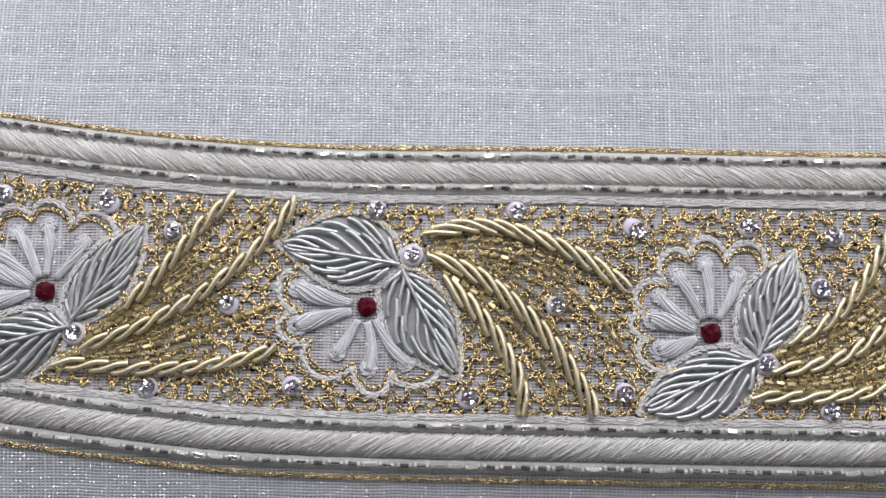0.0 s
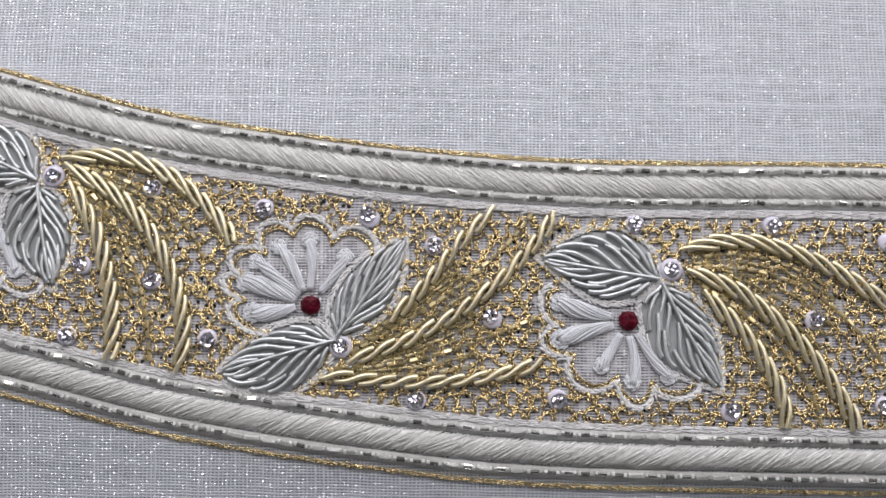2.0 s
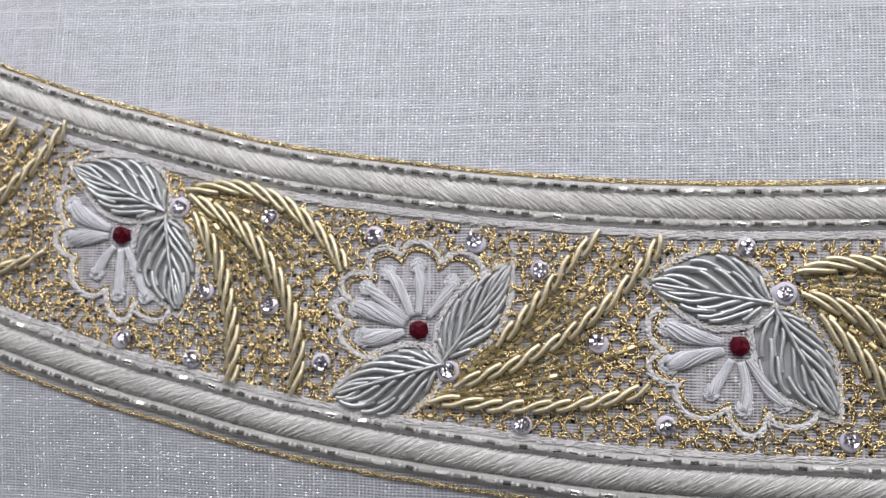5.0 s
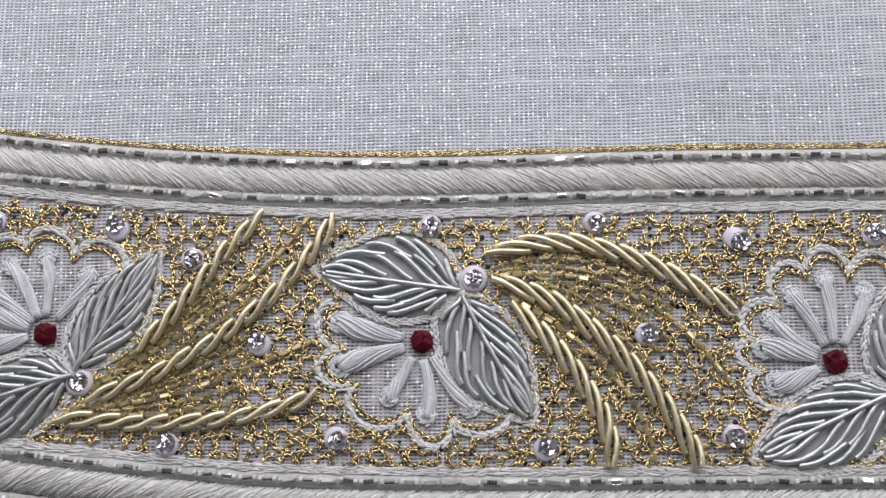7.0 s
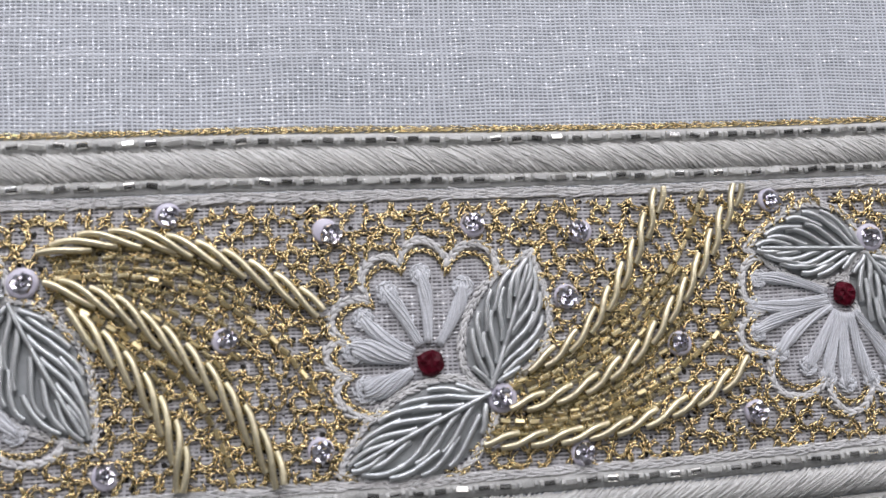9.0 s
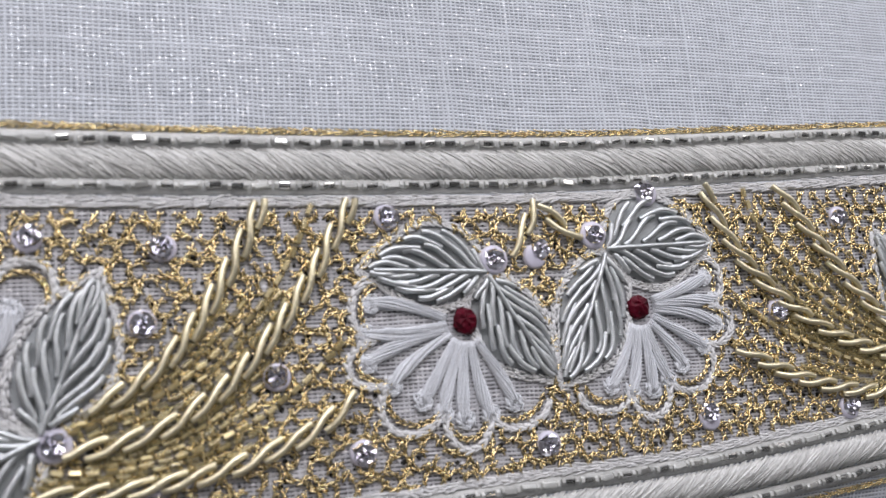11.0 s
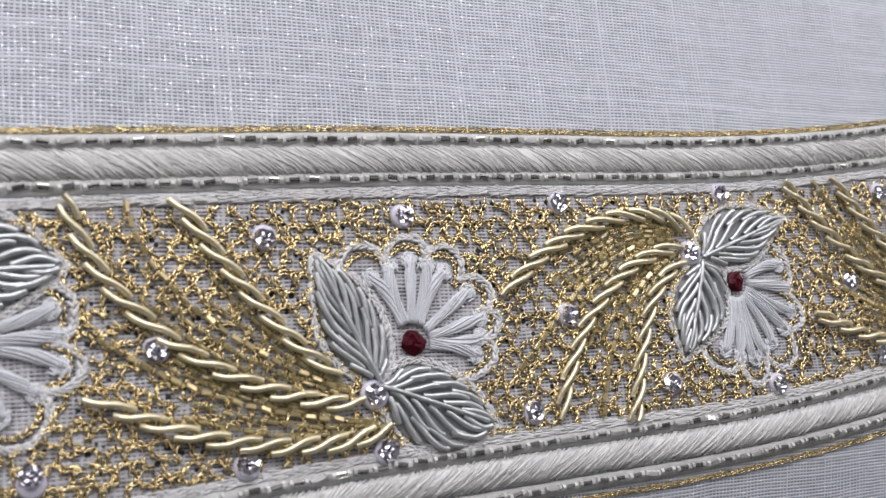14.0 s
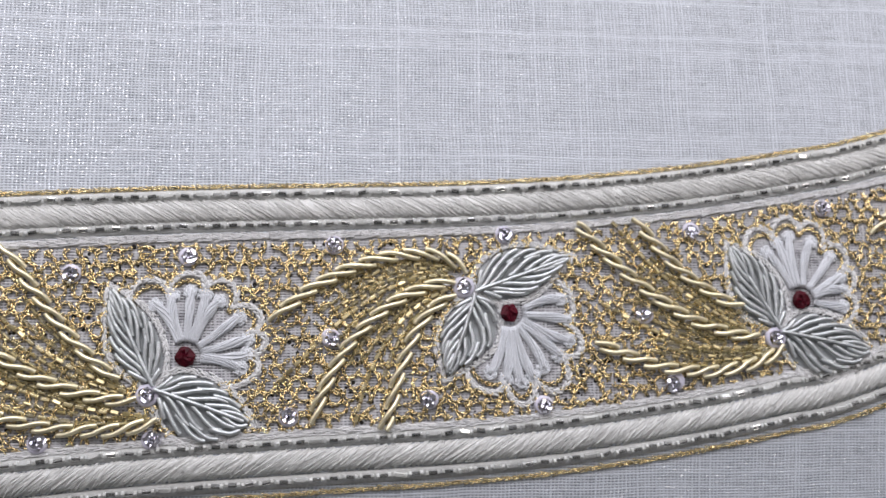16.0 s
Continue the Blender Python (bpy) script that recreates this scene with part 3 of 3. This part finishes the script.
RISING = dict(
    gem=(10.5, -5.8),
    stem=(8.9, -4.5),
    leaves=((((8.9, -4.3), (11.6, 2.2), (14.1, 9.1), (16.4, 15.7)), ((5.7, -0.0), (6.6, 5.9), (10.4, 11.4)), ((17.9, 8.5), (17.1, 2.4), (12.7, -2.3))),
            (((8.7, -5.0), (1.9, -7.9), (-6.0, -11.5), (-13.6, -15.1)), ((1.8, -3.1), (-5.7, -6.0), (-10.5, -10.0)), ((7.5, -10.7), (1.8, -15.9), (-6.3, -16.8)))),
    cusps=((11.3, 13.4), (4.0, 16.4), (-4.2, 16.9), (-9.8, 11.0), (-14.2, 4.4), (-13.6, -1.4), (-7.0, -7.6)),
    bulges=((8.3, 18.4), (-0.3, 19.2), (-9.1, 15.7), (-14.6, 8.5), (-16.0, 1.5), (-14.0, -5.8)),
    petals=((6.0, 12.1), (-0.8, 14.3), (-6.4, 11.7), (-10.4, 7.6), (-12.1, 2.6), (-10.6, -3.8)))
MOTIFS = [  # shape, whether it is full of petals, and for leaves and bloom: place (mm), and how it is turned, mirrored and drawn out
    (HANGING, False, (-139.0, 39.3, 1.009, 0.335, -0.305, 0.844), (-139.6, 39.4, 0.888, 0.041, -0.232, 1.055)),
    (RISING, False, (-74.1, 19.9, 0.854, 0.342, -0.181, 1.072), (-73.4, 20.0, 1.145, 0.014, -0.177, 0.957)),
    (HANGING, False, (-10.1, 17.9, 1.000, -0.000, -0.000, 1.000), (-10.1, 17.9, 1.000, -0.000, -0.000, 1.000)),
    (RISING, False, (57.0, 13.8, 1.000, -0.000, 0.000, 1.000), (57.0, 13.8, 1.000, -0.000, 0.000, 1.000)),
    (HANGING, True, (124.6, 21.1, 0.791, -0.048, 0.100, 0.824), (125.2, 21.3, 1.029, 0.167, 0.056, 1.094)),
    (HANGING, True, (155.9, 22.5, -0.841, 0.016, 0.123, 1.020), (155.5, 22.4, -0.964, -0.131, -0.062, 1.003)),
    (RISING, True, (222.1, 20.3, -0.774, -0.160, -0.158, 1.041), (222.0, 20.3, -0.995, -0.007, -0.097, 0.886)),
    (HANGING, True, (288.0, 28.8, -0.896, -0.187, -0.204, 0.709), (287.7, 29.0, -0.811, -0.220, 0.078, 1.109)),
    (RISING, True, (353.0, 32.3, -0.814, -0.196, -0.272, 1.019), (352.2, 31.7, -0.828, -0.153, -0.225, 0.965)),
    (HANGING, True, (419.3, 48.1, -0.896, -0.187, -0.204, 0.709), (419.0, 48.4, -0.811, -0.220, 0.078, 1.109)),
]
STONES_A = (
    (-136.8, 17.4), (-121.5, 13.0), (-120.0, 27.4), (-106.4, 43.4), (-105.4, 24.7), (-93.5, 12.6),
    (-83.6, 39.2), (-62.4, 38.6), (-52.0, 1.6), (-48.9, 32.4), (-37.5, 18.4), (-23.8, 1.9),
    (-8.5, 37.2), (10.1, 0.7), (19.4, 37.4), (27.2, 18.7), (40.1, 1.7), (43.1, 33.8),
    (65.0, 35.0), (78.8, 22.9), (79.5, -1.0), (81.7, 33.3), (96.3, 14.9), (107.9, 3.4))
STONES_B = (
    (114.4, 37.2), (136.7, 2.2), (139.0, 32.0), (159.5, 41.3), (166.0, 5.0), (182.7, 20.7),
    (194.8, 3.8), (199.2, 36.7), (216.3, 4.0), (222.3, 40.5), (242.4, 8.2), (251.0, 23.6),
    (251.5, 43.1), (270.4, 11.2), (287.2, 45.6), (294.5, 9.6), (316.6, 28.7), (321.9, 13.8),
    (328.2, 46.5), (358.9, 52.4))
STONES = STONES_A + STONES_B
FILLED = []  # outlines that the gold net leaves free


def warp_of(row):
    cx, cy, a, b, c, d = row
    return lambda pts: np.asarray(pts, float).reshape(-1, 2) @ np.array([[a, c], [b, d]]) + (cx, cy)


def leaf(spine, left, right):
    """A leaf of coiled silver wires slanting from a midrib, inside a white stitched outline."""
    ob = thing("silver_leaf", "leaf of coiled silver wires with a white stitched outline", "leaf", "silver leaves")
    rib = even(cubic(np.vstack([spine[0], spine[0] + (spine[1] - spine[0]) * 0.95, spine[2], spine[3]]), 60), 0.25)
    # order both edges from the base to the tip
    edges = [smooth_line(np.vstack([spine[:1], e if np.linalg.norm(e[0] - spine[0]) < np.linalg.norm(e[-1] - spine[0]) else e[::-1], spine[3:]]), 0.4) for e in (left, right)]
    FILLED.append(np.vstack([edges[0], edges[1][::-1]]))
    outline = Shape()
    for e in edges:
        out = e - rib[len(rib) // 2]
        out /= np.linalg.norm(out, axis=1)[:, None] + 1e-6
        chained(outline, e + 0.7 * out, 0.34, 0.20, 0.34, 1.1)
        chained(outline, e + 1.25 * out, 0.28, 0.20, 0.30, 1.2)
    tagged(part("outline", outline, WHITE_THREAD, ob, "white stitched outline"), kind="stuff")
    ground = Shape()
    steps = np.linspace(0, 1, 28)
    for line, z in ((edges[0], 0.10), (rib, 0.42), (edges[1], 0.10)):
        ground.verts += [(*line[int(f * (len(line) - 1))], z) for f in steps]
    ground.faces = [(k + r * 28, k + 1 + r * 28, k + 29 + r * 28, k + 28 + r * 28) for r in range(2) for k in range(27)]
    ground.slots = [0] * len(ground.faces)
    part("padding", ground, PADDING, ob)
    for k, f in enumerate(np.linspace(0, 0.62, 3)):  # the midrib itself, in pieces
        p = rib[int(f * (len(rib) - 1)):int(min(1, f + 0.33) * (len(rib) - 1))]
        s = Shape()
        purl(s, lifted(p, 1.15 + 0.2 * np.sin(np.linspace(0, math.pi, len(p)))), 0.42)
        part("wire", s, SILVER, ob)
    for sign, e in zip((1, -1), edges):

        def spot(along, out):
            a = rib[int(np.clip(along, 0, 1) * (len(rib) - 1))]
            return a + out * (e[int(np.clip(along, 0, 1) * (len(e) - 1))] - a)

        starts = [(0.02 + 0.165 * i, 0.10, 0.62, 0.36) for i in range(5)] + [(0.10 + 0.155 * i, 0.56, 0.93, 0.30) for i in range(4)] + [(0.03, 0.62, 0.93, 0.16)]
        for along, low, high, run in starts:
            along, run = along + (0.06 if sign < 0 else 0) + rng.uniform(-0.015, 0.015), run * rng.uniform(0.88, 1.06)
            stop = min(0.97, along + run)
            if stop - along < 0.12:
                continue
            u = np.linspace(0, 1, 16)
            line = np.array([spot(along + t * (stop - along), low + (high - low) * (0.35 * t + 0.65 * t * t * (3 - 2 * t))) for t in u])
            line[1:-1] = (line[:-2] + line[1:-1] * 2 + line[2:]) / 4
            s = Shape()
            purl(s, lifted(line, 0.66 + 0.38 * np.sin(u * 2.5 + 0.3) + rng.uniform(-0.06, 0.12)), rng.uniform(0.46, 0.53))
            part("wire", s, SILVER, ob)
    return ob


def gem(at, radius, name="rhinestone", label="round faceted clear crystal in a milky white ring", nudge=(0, 0), ring=1.32, group="crystals"):
    ob = thing(name, label, "crystal", group)
    seat = Shape()
    cx, cy = at[0] + nudge[0], at[1] + nudge[1]
    seat.dome((cx, cy, 0.0), ((radius * ring * 0.96, 0.0), (radius * ring, 0.45), (radius * ring * 0.95, 0.8), (radius * ring * 0.80, 1.0)), 20)
    part("ring", seat, RING, ob)
    stone = Shape()
    stone.dome((*at, 0.5), ((radius, 0.0), (radius, 0.35), (radius * 0.80, 0.95), (radius * 0.55, 0.80), (radius * 0.32, 1.08), (radius * 0.10, 0.78)), 12, rng.uniform(0, 1))
    stone.verts = [(x + rng.normal(0, 0.09), y + rng.normal(0, 0.09), z + (rng.normal(0, 0.17) if z > 0.6 else 0)) for x, y, z in stone.verts]
    part("stone", stone, CRYSTAL, ob, "clear faceted stone", smooth=False)
    return ob


def petal(parent, root, tip, width):
    """Strands of white floss fanning out from the flower's eye to a rounded loop."""
    root, tip = np.asarray(root), np.asarray(tip)
    d = tip - root
    n = np.array([-d[1], d[0]]) / np.linalg.norm(d)
    shape = Shape()
    strands = max(12, int(width * 6.0))
    u = d / np.linalg.norm(d)
    sway = n * rng.uniform(-1.3, 1.3)
    spine = cubic(np.vstack([root, root + d * 0.35 + sway * 0.7, root + d * 0.72 + sway, tip]), 14)
    along = np.linspace(0, 1, 14)
    girth = np.interp(along, (0, 0.3, 0.7, 1), (0.55, width * 0.33, width * 0.48, width * 0.30))
    shape.tube(lifted(spine, 0.34), girth, 10, flat=0.52)
    across, wind = normals(spine), rng.choice((-1, 1)) * rng.uniform(1.3, 2.4)
    for k in range(strands):
        a = 2 * math.pi * k / strands + wind * along + rng.normal(0, 0.12)
        pts = spine + across * (girth * np.cos(a) + rng.normal(0, 0.05))[:, None]
        pts[-1] += u * rng.uniform(-0.4, 0.6)
        shape.tube(lifted(pts, 0.40 + girth * 0.55 * np.sin(a)), np.linspace(0.11, 0.15, 14) * rng.uniform(0.75, 1.25), 5)
    floss = part("petal", shape, PETAL_THREAD, parent)
    loop = Shape()
    a = np.linspace(-2.6, 2.6, 16)
    for size in (0.42, 0.56, 0.68):
        ring = np.array([tip - u * 0.3 + min(width, 2.6) * size * (math.cos(t) * u + math.sin(t) * n) for t in a])
        chained(loop, ring + rng.normal(0, 0.08, ring.shape), 0.62 - 0.4 * size, 0.17, 0.34, 1.1)
    tagged(part("loop", loop, PETAL_THREAD, floss), kind="stuff")


def flower(row):
    shape, full = row[:2]
    place, bloom = warp_of(row[2]), warp_of(row[3])
    ob = thing("embroidered_flower", "white floss flower with a dark red eye and scalloped outline", "flower", "flowers of the border")
    white, gold = Shape(), Shape()
    cusps, bulges, centre = bloom(shape["cusps"]), bloom(shape["bulges"]), bloom((0, 0))[0]
    cusps[1:-1] = centre + (cusps[1:-1] - centre) * 0.90  # the scallops draw in between the petals
    ring = []
    for p, q, b in zip(cusps[:-1], cusps[1:], bulges):
        mid = (p + q) / 2
        arc = cubic(np.vstack([p, p + (b - mid) * 1.25 + (q - p) * 0.02, q + (b - mid) * 1.25 - (q - p) * 0.02, q]), 30)
        ring.append(arc)
        chained(white, arc, 0.38, 0.27, 0.44, 1.3)
        chained(white, beside(arc, 0.35), 0.3, 0.22, 0.3, 1.2)
        inner = centre + (arc - centre) * 0.912
        chained(gold, inner, 0.32, 0.21, 0.42, 1.0)
    tagged(part("scalloped_outline", white, WHITE_THREAD, ob, "white chain-stitched scalloped outline"), kind="stuff")
    tagged(part("gold_outline", gold, GOLD_THREAD, ob, "gold metallic stitched inner outline"), kind="stuff")
    FILLED.append(np.vstack(ring + [place(shape["stem"])]))
    tips = bloom(shape["petals"])
    if full:
        far = np.linalg.norm(tips - centre, axis=1)
        between = [centre + (p + q - 2 * centre) / np.linalg.norm(p + q - 2 * centre) * (a + b) / 2 for p, q, a, b in zip(tips[:-1], tips[1:], far[:-1], far[1:])
                   if np.linalg.norm(p - q) > 5.2]
        tips = np.vstack([tips, between]) if between else tips
    for k, tip in enumerate(tips):
        u = (tip - centre) / np.linalg.norm(tip - centre)
        broad = not full and (k < 2 if shape is HANGING else k > 3)
        petal(ob, centre + u * 3.0, tip + u * (0.5 if full else -0.5), 3.6 if broad else (1.9 if full else 2.1))
    eye = Shape()
    eye.dome((*centre, 0.1), ((1.8, 0.0), (2.0, 0.4), (1.85, 0.9), (1.3, 1.3), (0.5, 1.35)), 10, rng.uniform(0, 1))
    eye.verts = [(x + rng.normal(0, 0.13), y + rng.normal(0, 0.13), z + (rng.normal(0, 0.16) if z > 0.3 else 0)) for x, y, z in eye.verts]
    part("eye", eye, RED, ob, "dark red faceted eye", smooth=False)
    for spine, left, right in shape["leaves"]:
        leaf(place(spine), place(left), place(right))
    gem(place(shape["gem"])[0], 1.75, ring=1.34)
    return ob


for row in MOTIFS:
    flower(row)

for x, y in STONES:
    gem((x, y), 1.75, nudge=rng.uniform(-0.35, 0.35, 2) * rng.choice((1, 1, 3.2)), ring=1.13)

# ---- the gold net that fills the ground between the motifs ----


def inside(poly, p):
    x, y = poly[:, 0], poly[:, 1]
    x2, y2 = np.roll(x, -1), np.roll(y, -1)
    cross = ((y > p[1]) != (y2 > p[1])) & (p[0] < (x2 - x) * (p[1] - y) / (y2 - y + 1e-12) + x)
    return bool(cross.sum() % 2)


# the looser gauze of the embroidered field, drawn open by the stitches and coloured darker for their shade
TOP_EDGE, LOW_EDGE = beside(UPPER, -12.0), beside(LOWER, 12.4)
GAUZE_X = np.arange(-190.0, 410.0, 2.0)
gauze = Shape()
for gx in GAUZE_X:
    gauze.verts += [(gx, np.interp(gx, LOW_EDGE[:, 0], LOW_EDGE[:, 1]) - 0.6, 0.06), (gx, np.interp(gx, TOP_EDGE[:, 0], TOP_EDGE[:, 1]) + 0.8, 0.06)]
gauze.faces = [(2 * k, 2 * k + 2, 2 * k + 3, 2 * k + 1) for k in range(len(GAUZE_X) - 1)]
gauze.slots = [0] * len(gauze.faces)
tagged(new("ground_gauze", gauze.mesh("ground_gauze", [FIELD_SHADED])), "open white gauze, darkened for the shade under the gold embroidery", "cloth", kind="structure")
BOXES = [(poly[:, 0].min(), poly[:, 0].max(), poly) for poly in FILLED]


def free(p):
    if not (np.interp(p[0], LOW_EDGE[:, 0], LOW_EDGE[:, 1]) < p[1] < np.interp(p[0], TOP_EDGE[:, 0], TOP_EDGE[:, 1])):
        return False
    return not any(lo <= p[0] <= hi and inside(poly, p) for lo, hi, poly in BOXES)


def gold_net():
    """A wandering line of gold chain stitch: open loops side by side, here and there joined."""
    pitch = 3.0
    shape, holes = Shape(), Shape()
    spots = np.array([(-185 + pitch * (i + 0.5 * (j % 2)), -22 + 0.87 * pitch * j) for i in range(int(590 / pitch)) for j in range(int(112 / pitch / 0.87))])
    spots += rng.uniform(-0.5, 0.5, spots.shape)
    for p in spots:
        if not (np.interp(p[0], LOW_EDGE[:, 0], LOW_EDGE[:, 1]) - 2 < p[1] < np.interp(p[0], TOP_EDGE[:, 0], TOP_EDGE[:, 1]) + 2):
            continue
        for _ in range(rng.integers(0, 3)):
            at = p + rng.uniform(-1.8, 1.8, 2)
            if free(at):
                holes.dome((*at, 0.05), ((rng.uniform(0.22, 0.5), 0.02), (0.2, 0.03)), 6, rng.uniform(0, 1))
        size, begin, span = rng.uniform(1.15, 1.5), rng.uniform(0, 2 * math.pi), rng.uniform(3.6, 5.6)
        turn = np.linspace(begin, begin + span, 24)
        squash, lean = rng.uniform(0.75, 1.15), rng.uniform(0, math.pi)
        loop = np.column_stack([size * np.cos(turn), size * squash * np.sin(turn)])
        loop = loop @ np.array([[math.cos(lean), math.sin(lean)], [-math.sin(lean), math.cos(lean)]]) + p
        if rng.random() < 0.75:
            away = loop[-1] + (loop[-1] - p) * rng.uniform(0.5, 1.0) + rng.uniform(-0.7, 0.7, 2)
            loop = np.vstack([loop, np.linspace(loop[-1], away, 8)[1:]])
        keep = np.array([free(q) for q in loop])
        cuts = np.flatnonzero(np.diff(np.r_[0, keep.astype(int), 0]))
        for a, b in zip(cuts[::2], cuts[1::2]):
            if b - a > 3:
                chained(shape, loop[a:b], 0.22 + rng.uniform(0, 0.25), 0.20, 0.40, 1.0, 0.09)
    ob = thing("gold_net", "gold metallic thread stitched as an uneven net over white cloth", "embroidery", kind="stuff")
    tagged(part("stitches", shape, GOLD_THREAD, ob), kind="stuff")
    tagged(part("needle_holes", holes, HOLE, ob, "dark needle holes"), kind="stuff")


gold_net()
